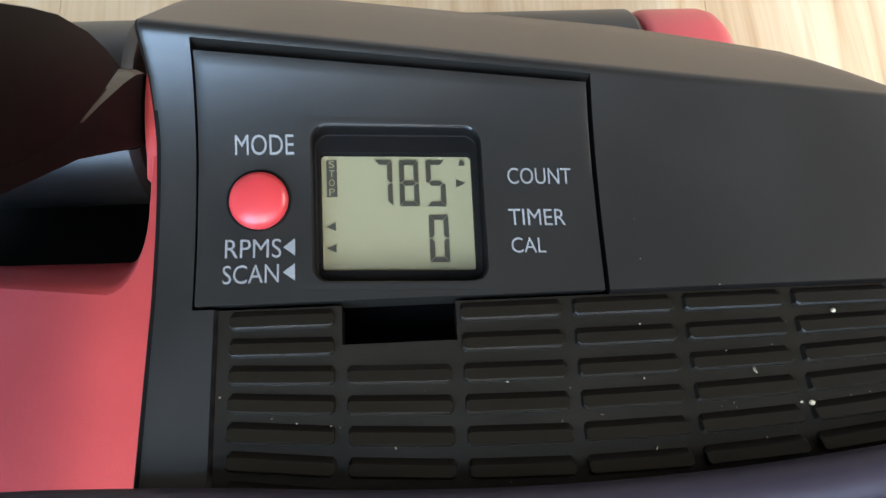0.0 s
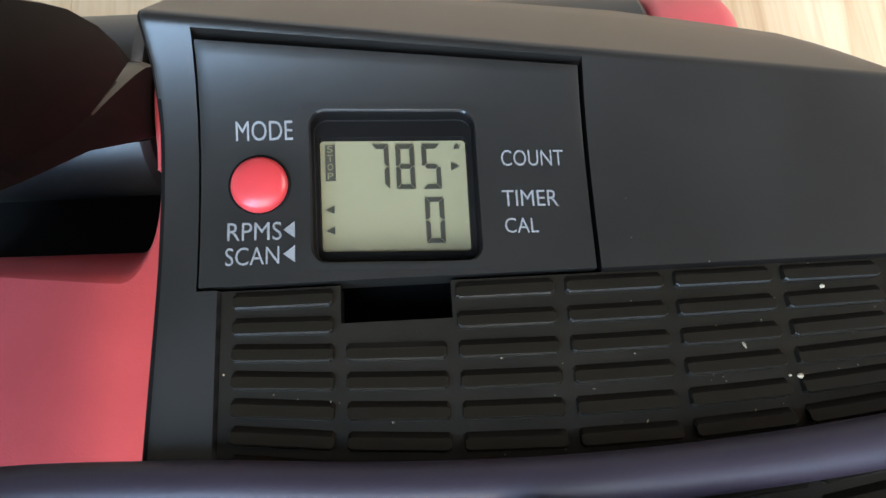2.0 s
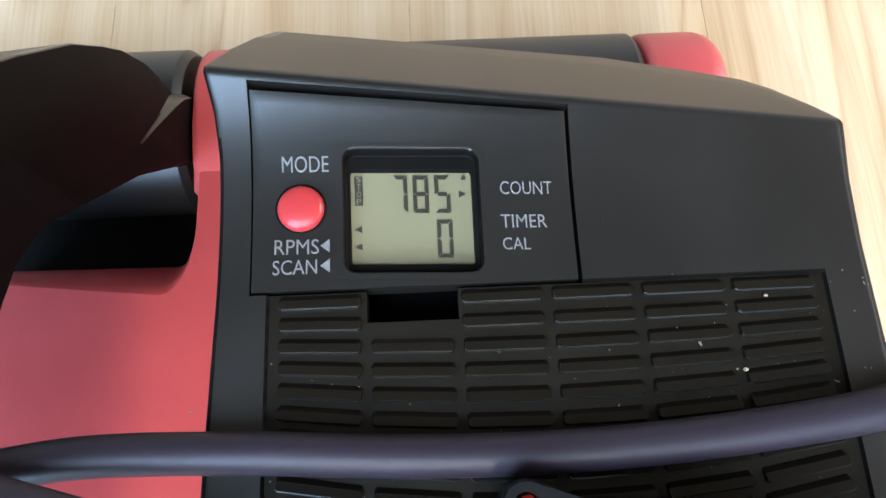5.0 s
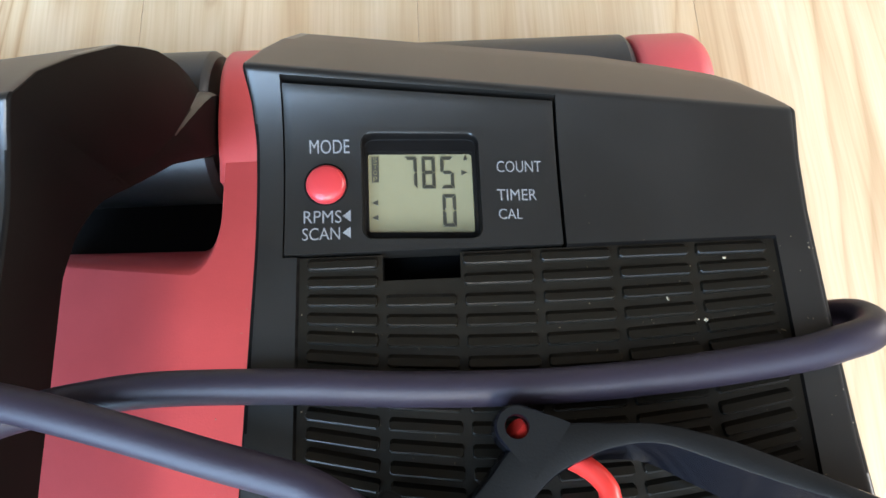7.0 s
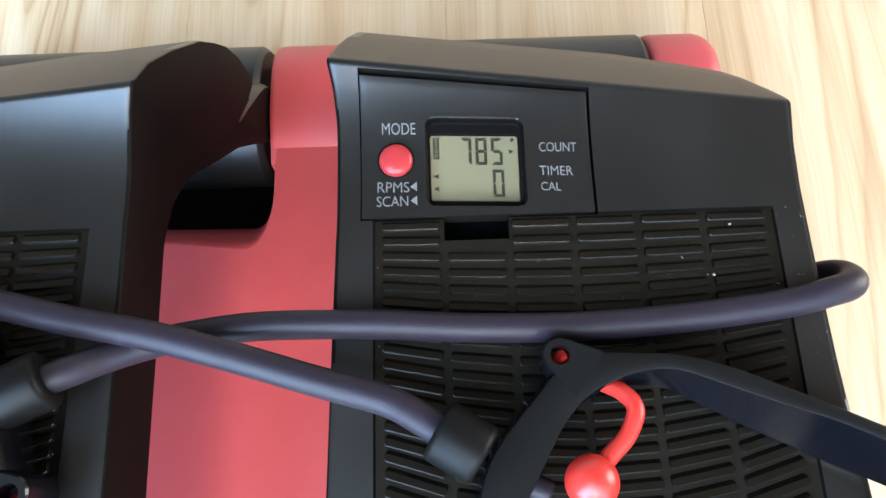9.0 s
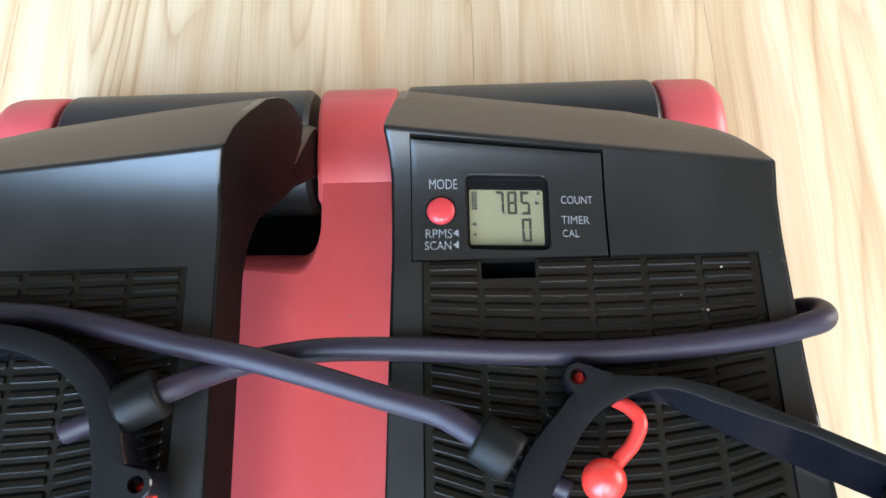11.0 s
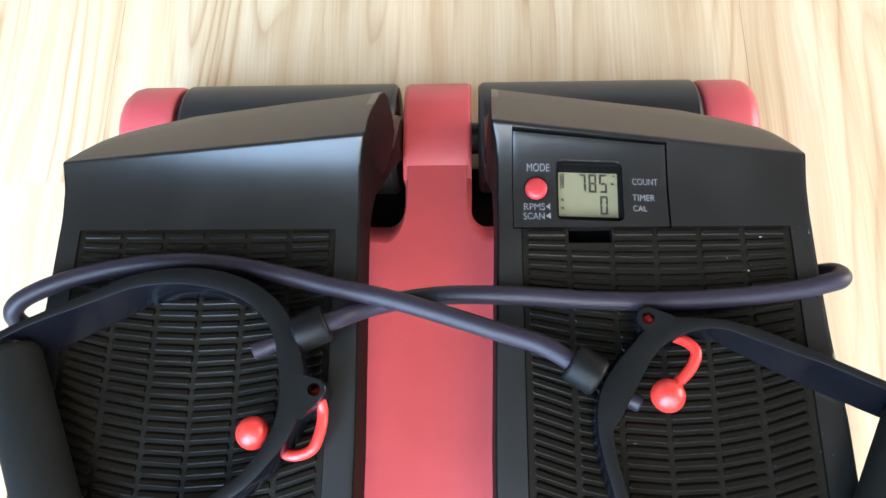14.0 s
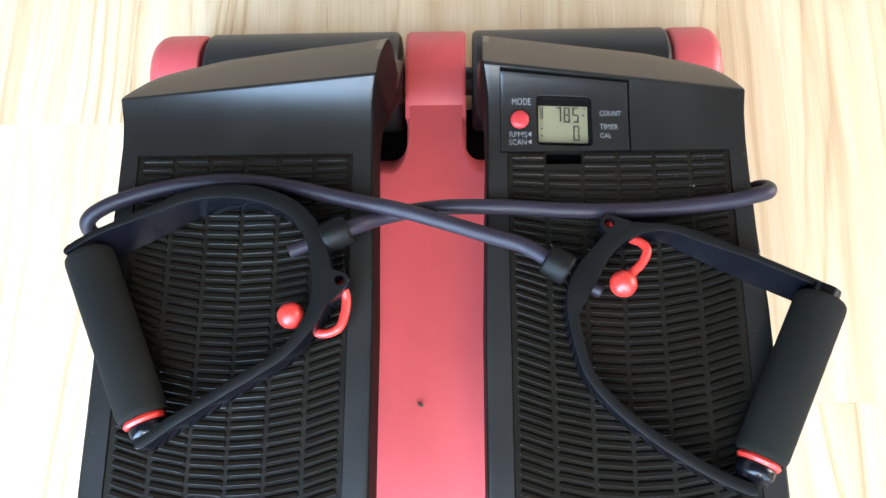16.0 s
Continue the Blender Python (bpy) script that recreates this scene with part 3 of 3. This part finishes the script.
part("symbol", laid(flat([[(0.0893, 0.0746), (0.0903, 0.0746), (0.0903, 0.0752), (0.0898, 0.0758), (0.0893, 0.0752)]]), LCDZ + 0.00008), INK, console, "small dark symbol on the display")
part("pointer", laid(flat([[(0.0886, 0.0720), (0.0902, 0.0712), (0.0886, 0.0704)]]), LCDZ + 0.00008), INK, console, "small dark arrow on the display")
part("pointer", laid(flat([[(0.0660, 0.0607), (0.0660, 0.0591), (0.0643, 0.0599)]]), LCDZ + 0.00008), INK, console, "small dark arrow on the display")
part("pointer", laid(flat([[(0.0660, 0.0647), (0.0660, 0.0631), (0.0643, 0.0639)]]), LCDZ + 0.00008), INK, console, "small dark arrow on the display")
part("stop_flag", laid(flat([[(0.0645, 0.0695), (0.0664, 0.0695), (0.0664, 0.0765), (0.0645, 0.0765)]], 0.00006), LCDZ + 0.00008), INK, console, "dark block with pale letters")


def lettering(text, x0, x1, y0, y1, material, lift, name="lettering", slant=0.0):
    """Printed words of a given box in plan, as a thin mesh on the console."""
    cu = bpy.data.curves.new(name, "FONT")
    cu.body, cu.extrude, cu.resolution_u, cu.offset = text, 0.0, 4, 0.0
    ob = new(name, cu)
    bpy.context.view_layer.update()
    me = bpy.data.meshes.new_from_object(ob.evaluated_get(bpy.context.evaluated_depsgraph_get()))
    bpy.data.objects.remove(ob)
    bm = bmesh.new()
    bm.from_mesh(me)
    bpy.data.meshes.remove(me)
    lo = [min(v.co[i] for v in bm.verts) for i in (0, 1)]
    hi = [max(v.co[i] for v in bm.verts) for i in (0, 1)]
    for v in bm.verts:
        v.co.x = x0 + (v.co.x - lo[0]) / (hi[0] - lo[0]) * (x1 - x0)
        v.co.y = y0 + (v.co.y - lo[1]) / (hi[1] - lo[1]) * (y1 - y0) - slant * (v.co.x - x0)
        v.co.z = 0.0
    return part(name, (laid if name == "stop_letter" else draped)(bm, lift), material, console, 'the printed word "%s"' % text, 10)


lettering("MODE", 0.0482, 0.0588, 0.0759, 0.0796, WHITE_INK, 0.00012, slant=0.02)
lettering("RPMS", 0.0465, 0.0564, 0.0570, 0.0605, WHITE_INK, 0.00012, slant=0.02)
lettering("SCAN", 0.0462, 0.0560, 0.0523, 0.0557, WHITE_INK, 0.00012, slant=0.0)
lettering("COUNT", 0.0976, 0.1094, 0.0690, 0.0721, WHITE_INK, 0.00012, slant=0.035)
lettering("TIMER", 0.0973, 0.1077, 0.0612, 0.0643, WHITE_INK, 0.00012, slant=0.04)
lettering("CAL", 0.0974, 0.1036, 0.0560, 0.0589, WHITE_INK, 0.00012, slant=0.04)
for i, c in enumerate("STOP"):
    lettering(c, 0.0649, 0.0660, 0.0750 - 0.00175 * i, 0.0763 - 0.00175 * i, LCD, LCDZ + 0.0002, "stop_letter")
for y in (0.0587, 0.0541):
    part("printed_arrow", draped(flat([[(0.0567, y), (0.0588, y + 0.0016), (0.0588, y - 0.0016)]], 0.0001), 0.00005), WHITE_INK, console, "white printed arrow")

# button
bx, by = 0.0524, 0.0676
bz = deck(bx, by)
bm = lathe(bmesh.new(), (bx, by, bz - 0.0012), (bx, by - 0.0005, bz + 0.0026), [(0, 0.0053), (0.45, 0.0053), (0.70, 0.0050), (0.84, 0.0043), (0.94, 0.0030), (0.99, 0.0014), (1.0, 0.0003)], 40)
part("button", bm, BUTTON, console, "domed red push button", 60)
# near-black ring, painted shade of the gap round the button
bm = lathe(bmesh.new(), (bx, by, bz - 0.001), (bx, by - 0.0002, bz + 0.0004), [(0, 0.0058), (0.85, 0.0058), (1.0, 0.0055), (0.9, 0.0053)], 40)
part("button_gap_shade", bm, SHADOWGAP, console, "", 60)


# ---- resistance bands with handles ----
def band_strip(bm, points, top, low, inner, steps=6):
    """A flat plastic bow standing on edge: points are (x, y, width); its inner wall (side +1 or -1) leans in towards the grip."""
    line = smooth_path([(p[0], p[1], p[2]) for p in points], steps)
    n = len(line) - 1
    rings = [(0, -0.0034, 0.45), (0, -0.0024, 0.80), *[(i, 0.0, 1.0) for i in range(n + 1)], (n, 0.0024, 0.80), (n, 0.0034, 0.45)]
    loops = []
    for i, on, k in rings:
        p, a, b = line[i], line[max(i - 1, 0)], line[min(i + 1, n)]
        way = Vector((b.x - a.x, b.y - a.y)).normalized()
        nx, ny = -way.y * inner, way.x * inner
        lean = min(1.0, max(0.0, 1.6 - i / n / 0.20))
        w, c, d = p.z * 0.44 * k, 0.0006, 0.0008
        wi, di = w - 0.0032 * lean * k, d + 0.0078 * lean * k
        sec = [(-w - d, low + 0.002), (-w, top - c), (-w + c * 0.3, top - c * 0.3), (-w + c, top), (wi - c, top), (wi - c * 0.3, top - c * 0.3), (wi, top - c), (wi + di, low + 0.002), (wi + di - 0.0006, low), (-w - d + 0.0006, low)]
        loops.append([(p.x + way.x * on + nx * s, p.y + way.y * on + ny * s, z) for s, z in sec])
    loft(bm, loops)
    return bm


def resistance_band(top, inner, flare, bow, hole, hook, ball, grip, ferrule, tube, stub, label):
    band = empty("resistance_band", label, "resistance band", "resistance bands on the stepper")
    low = 0.2338
    bm = bmesh.new()
    band_strip(bm, bow, top, low, inner)
    # ear with the eyelet
    hx, hy = hole
    a, b = sorted(bow[2:-2], key=lambda p: (p[0] - hx) ** 2 + (p[1] - hy) ** 2)[:2]
    near = ((a[0] + b[0]) / 2, (a[1] + b[1]) / 2)
    aim = math.atan2(near[1] - hy, near[0] - hx)
    reach = max(0.0055, math.hypot(near[0] - hx, near[1] - hy))

    def rim(r, z, eared):
        pts = []
        for k in range(48):
            a = 2 * math.pi * k / 48
            rr = r
            if eared:
                b = abs((a + math.pi) % (2 * math.pi) - math.pi)
                ab, far = math.atan2(flare, reach), math.hypot(flare, reach)
                phi = ab + math.acos(r / far)
                rr = reach / math.cos(b) if b <= ab else r / math.cos(b - phi) if b < phi else r
            pts.append((hx + rr * math.cos(a + aim), hy + rr * math.sin(a + aim), z))
        return pts

    loft(bm, [rim(0.0026, low + 0.006, False), rim(0.0026, top - 0.0002, False), rim(0.0027, top + 0.00004, False), rim(0.0044, top + 0.00004, True), rim(0.0049, top - 0.0006, True), rim(0.0052, low + 0.004, True)], caps=False)
    frame_ob = part("handle_frame", bm, HANDLE, band, "black plastic stirrup frame", 30)
    frame_ob.data.materials.append(GLOSS)
    for f in frame_ob.data.polygons:
        f.material_index = int(abs(f.normal.z) < 0.9)
    g0, g1 = Vector((*grip[0], 0.2450)), Vector((*grip[1], 0.2450))
    g0 = g0 - (g1 - g0).normalized() * 0.0042
    bm = bmesh.new()
    lathe(bm, g0, g1, [(0, 0.006), (0, 0.0112), (0.015, 0.0122), (0.04, 0.0126), (0.96, 0.0126), (0.985, 0.0122), (1, 0.0112), (1, 0.006)], 32)
    part("grip", bm, FOAM, band, "black foam grip sleeve", 50)
    way = (g1 - g0).normalized()
    part("grip_tube", lathe(bmesh.new(), g0 - way * 0.006, g1 + way * 0.012, [(0, 0.0075), (1, 0.0075)], 24), GLOSS, band)
    bm = lathe(bmesh.new(), g1 + way * 0.0035, g1 + way * 0.0105, [(0, 0.0085), (0.1, 0.0092), (0.7, 0.0092), (0.92, 0.0080), (1, 0.006)], 28)
    part("end_boss", bm, GLOSS, band, "rounded black end of the stirrup frame", 50)
    part("end_plug", lathe(bmesh.new(), g1 + way * 0.0002, g1 + way * 0.0034, [(0, 0.0098), (0.5, 0.0106), (1, 0.0098)], 28), HOOKRED, band, "bright red plastic plug")
    bm = lathe(bmesh.new(), ferrule[0], ferrule[1], [(0, 0.0046), (0.0, 0.0074), (0.06, 0.0082), (0.12, 0.0084), (0.88, 0.0084), (0.96, 0.0080), (1.0, 0.0070), (1.0, 0.0046)], 32)
    part("ferrule", bm, HANDLE, band, "satin black ferrule on the tube", 50)
    part("tube", pipe(bmesh.new(), tube, 0.0043, 18, 10), TUBE, band, "dark purple rubber tube", 60)
    part("tube_stub", lathe(bmesh.new(), stub[0], stub[1], [(0, 0.0036), (0.95, 0.0038), (1, 0.0032)], 18), TUBE, band)
    bm = bmesh.new()
    pipe(bm, hook, 0.0024, 12, 6)
    hk = part("hook", bm, HOOKRED, band, "bright red plastic hook", 60)
    bm = bmesh.new()
    bmesh.ops.create_uvsphere(bm, u_segments=32, v_segments=20, radius=0.0070, matrix=Matrix.Translation(ball))
    part("ball", bm, HOOKRED, band, "bright red plastic ball", 60)
    return band


resistance_band(
    top=0.2470, inner=1, flare=0.0074,
    bow=[(0.2065, -0.0355, 0.0080), (0.1955, -0.0302, 0.0080), (0.1863, -0.0260, 0.0080), (0.1674, -0.0172, 0.0080), (0.1530, -0.0110, 0.0085), (0.1410, -0.0058, 0.0082), (0.1279, -0.0013, 0.0062), (0.1171, -0.0008, 0.0067), (0.1083, -0.0018, 0.0097), (0.1004, -0.0049, 0.0118), (0.0940, -0.0114, 0.0113), (0.0886, -0.0183, 0.0129),
         (0.0838, -0.0253, 0.0145), (0.0805, -0.0314, 0.0140), (0.0780, -0.0378, 0.0116), (0.0761, -0.0443, 0.0075), (0.0768, -0.0529, 0.0064), (0.0788, -0.0625, 0.0062),
         (0.0826, -0.0755, 0.0060), (0.0917, -0.0880, 0.0060), (0.1047, -0.1002, 0.0062), (0.1201, -0.1117, 0.0064), (0.1355, -0.1211, 0.0066), (0.1470, -0.1270, 0.0068), (0.1570, -0.1310, 0.0072)],
    hole=(0.0968, 0.0022), hook=[(0.0966, 0.0024, 0.2430), (0.0985, 0.0008, 0.2415), (0.1030, -0.0015, 0.2385), (0.1085, -0.0045, 0.2395), (0.1133, -0.0082, 0.2440), (0.1155, -0.0130, 0.2465), (0.1125, -0.0195, 0.2465), (0.1070, -0.0250, 0.2465), (0.1030, -0.0300, 0.2465)],
    ball=(0.1022, -0.0306, 0.2470), grip=((0.2005, -0.0425), (0.1632, -0.1165)),
    ferrule=((0.0632, -0.0161, 0.2455), (0.0752, -0.0238, 0.2455)), stub=((0.0800, -0.0275, 0.2405), (0.0922, -0.0335, 0.2405)),
    tube=[(0.0660, -0.0180, 0.2455), (0.0570, -0.0120, 0.2445), (0.0500, -0.0082, 0.2435), (0.0400, -0.0050, 0.2430), (0.0294, -0.0018, 0.2430), (0.0069, 0.0054, 0.2430), (-0.0161, 0.0120, 0.2430), (-0.0393, 0.0172, 0.2420),
          (-0.0629, 0.0234, 0.2405), (-0.0880, 0.0288, 0.2385), (-0.1120, 0.0308, 0.2375), (-0.1350, 0.0292, 0.2372), (-0.1560, 0.0248, 0.2375), (-0.1745, 0.0180, 0.2385), (-0.1865, 0.0110, 0.2370), (-0.1905, 0.0060, 0.2290),
          (-0.1870, 0.0030, 0.2160), (-0.1770, 0.0030, 0.2030), (-0.1600, 0.0040, 0.1985), (-0.1400, 0.0030, 0.2030), (-0.1250, 0.0030, 0.2090)],
    label="purple rubber tube with black stirrup handle lying across the pedals")
resistance_band(
    top=0.2530, inner=-1, flare=0.0115,
    bow=[(-0.1865, -0.0120, 0.0080), (-0.1785, -0.0068, 0.0080), (-0.1692, -0.0020, 0.0080), (-0.1560, 0.0038, 0.0082), (-0.1408, 0.0104, 0.0084), (-0.1262, 0.0166, 0.0086), (-0.1086, 0.0196, 0.0090), (-0.0905, 0.0184, 0.0095),
         (-0.0748, 0.0128, 0.0100), (-0.0640, 0.0045, 0.0105), (-0.0575, -0.0060, 0.0110), (-0.0548, -0.0166, 0.0114), (-0.0528, -0.0265, 0.0118), (-0.0535, -0.0370, 0.0106), (-0.0565, -0.0465, 0.0090), (-0.0625, -0.0562, 0.0074), (-0.0716, -0.0665, 0.0064),
         (-0.0880, -0.0772, 0.0062), (-0.1044, -0.0872, 0.0062), (-0.1206, -0.0972, 0.0064), (-0.1305, -0.1036, 0.0068), (-0.1390, -0.1096, 0.0072)],
    hole=(-0.0436, -0.0290), hook=[(-0.0437, -0.0288, 0.2480), (-0.0420, -0.0330, 0.2455), (-0.0412, -0.0375, 0.2435), (-0.0418, -0.0450, 0.2435), (-0.0448, -0.0522, 0.2430), (-0.0520, -0.0550, 0.2420), (-0.0590, -0.0530, 0.2405), (-0.0650, -0.0480, 0.2430)],
    ball=(-0.0692, -0.0462, 0.2470), grip=((-0.1790, -0.0160), (-0.1420, -0.0975)),
    ferrule=((-0.0410, 0.0006, 0.2465), (-0.0545, -0.0056, 0.2465)), stub=((-0.0600, -0.0080, 0.2480), (-0.0715, -0.0128, 0.2490)),
    tube=[(-0.0445, -0.0010, 0.2465), (-0.0368, 0.0024, 0.2445), (-0.0300, 0.0064, 0.2400), (-0.0195, 0.0108, 0.2358), (-0.0042, 0.0140, 0.2342), (0.0141, 0.0154, 0.2352), (0.0445, 0.0144, 0.2370), (0.0747, 0.0125, 0.2365), (0.1047, 0.0120, 0.2362),
          (0.1348, 0.0134, 0.2365), (0.1648, 0.0165, 0.2375), (0.1765, 0.0190, 0.2385), (0.1838, 0.0212, 0.2372), (0.1874, 0.0245, 0.2325), (0.1872, 0.0280, 0.2260), (0.1850, 0.0300, 0.2160),
          (0.1825, 0.0305, 0.2040), (0.1760, 0.0300, 0.1985), (0.1600, 0.0280, 0.1965), (0.1400, 0.0250, 0.2005), (0.1250, 0.0220, 0.2040)],
    label="purple rubber tube with black stirrup handle and red hook")

# ---- lint and crumbs ----
bm = bmesh.new()
rng = random.Random(4)
for i in range(900):
    side = 1 if rng.random() < 0.66 else -1
    x, y = rng.uniform(0.046, 0.178), rng.uniform(-0.19, 0.050) if rng.random() < 0.72 else rng.uniform(0.0, 0.086)
    r = rng.choice((0.00008, 0.00010, 0.00012, 0.00015, 0.00022)) * rng.uniform(0.8, 1.4)
    if side > 0 and 0.040 < x < 0.116 and y > 0.036:
        continue
    if y > YB and (rng.random() < 0.85 or r > 0.00013):
        continue
    m = pose(x if side > 0 else 2 * MID - x, y, (deck(x, y) if y > YB else tread(x, y)) + r * 0.5, rng.uniform(0, 90), rng.uniform(0, 90), rng.uniform(0, 180)) @ Matrix.Diagonal((rng.choice((1, 1, 1, 3.5)), 1, 0.7, 1))
    bmesh.ops.create_icosphere(bm, subdivisions=1, radius=r, matrix=m)
for i in range(26):
    bmesh.ops.create_icosphere(bm, subdivisions=1, radius=rng.choice((0.00018, 0.00025, 0.00040)), matrix=pose(rng.uniform(-0.024, 0.026), rng.uniform(-0.17, 0.085), 0.0797, 0, 0, rng.uniform(0, 180)) @ Matrix.Diagonal((rng.choice((1, 2.5)), 1, 0.6, 1)))
for x, y, r in ((0.1470, 0.0272, 0.0006), (0.1452, 0.0274, 0.0003), (0.1540, 0.0430, 0.0005)):
    bmesh.ops.create_icosphere(bm, subdivisions=2, radius=r, matrix=pose(x, y, tread(x, y) + 0.001) @ Matrix.Diagonal((1, 0.8, 0.5, 1)))
tagged(part("lint", bm, LINT), "pale lint and dust scattered over pedals and base", "lint", "", "stuff")
bm = bmesh.new()
bmesh.ops.create_icosphere(bm, subdivisions=2, radius=0.0020, matrix=pose(-0.0125, -0.0850, 0.0817, 0, 0, -35) @ Matrix.Diagonal((1.3, 0.8, 0.6, 1)))
tagged(part("crumb", bm, CRUMB), "small brown crumb lying on the red base", "crumb")

# ---- floor planks ----
PITCH = 0.184
for i in range(-21, 19):
    x0, x1 = 0.074 + PITCH * i, 0.074 + PITCH * (i + 1)
    x0, x1 = max(x0, W_WEST), min(x1, W_EAST)
    if x1 - x0 < 0.01:
        continue
    joint = {-3: 0.174, 1: -0.081}.get(i, ((i * 0.437) % 1.28) - 0.9 if not -3 < i < 1 else 0.75 + 0.1 * i)
    cuts = [S] + [y for y in (joint + 1.28 * k for k in range(-5, 6)) if S + 0.02 < y < N - 0.02] + [N]
    for y0, y1 in zip(cuts, cuts[1:]):
        bm = box(bmesh.new(), x0 + 0.00008, x1 - 0.00008, y0 + 0.00008, y1 - 0.00008, -0.0089, 0.0, 0.0003, 1)
        part("plank", bm, WOOD, floor, "", 10)
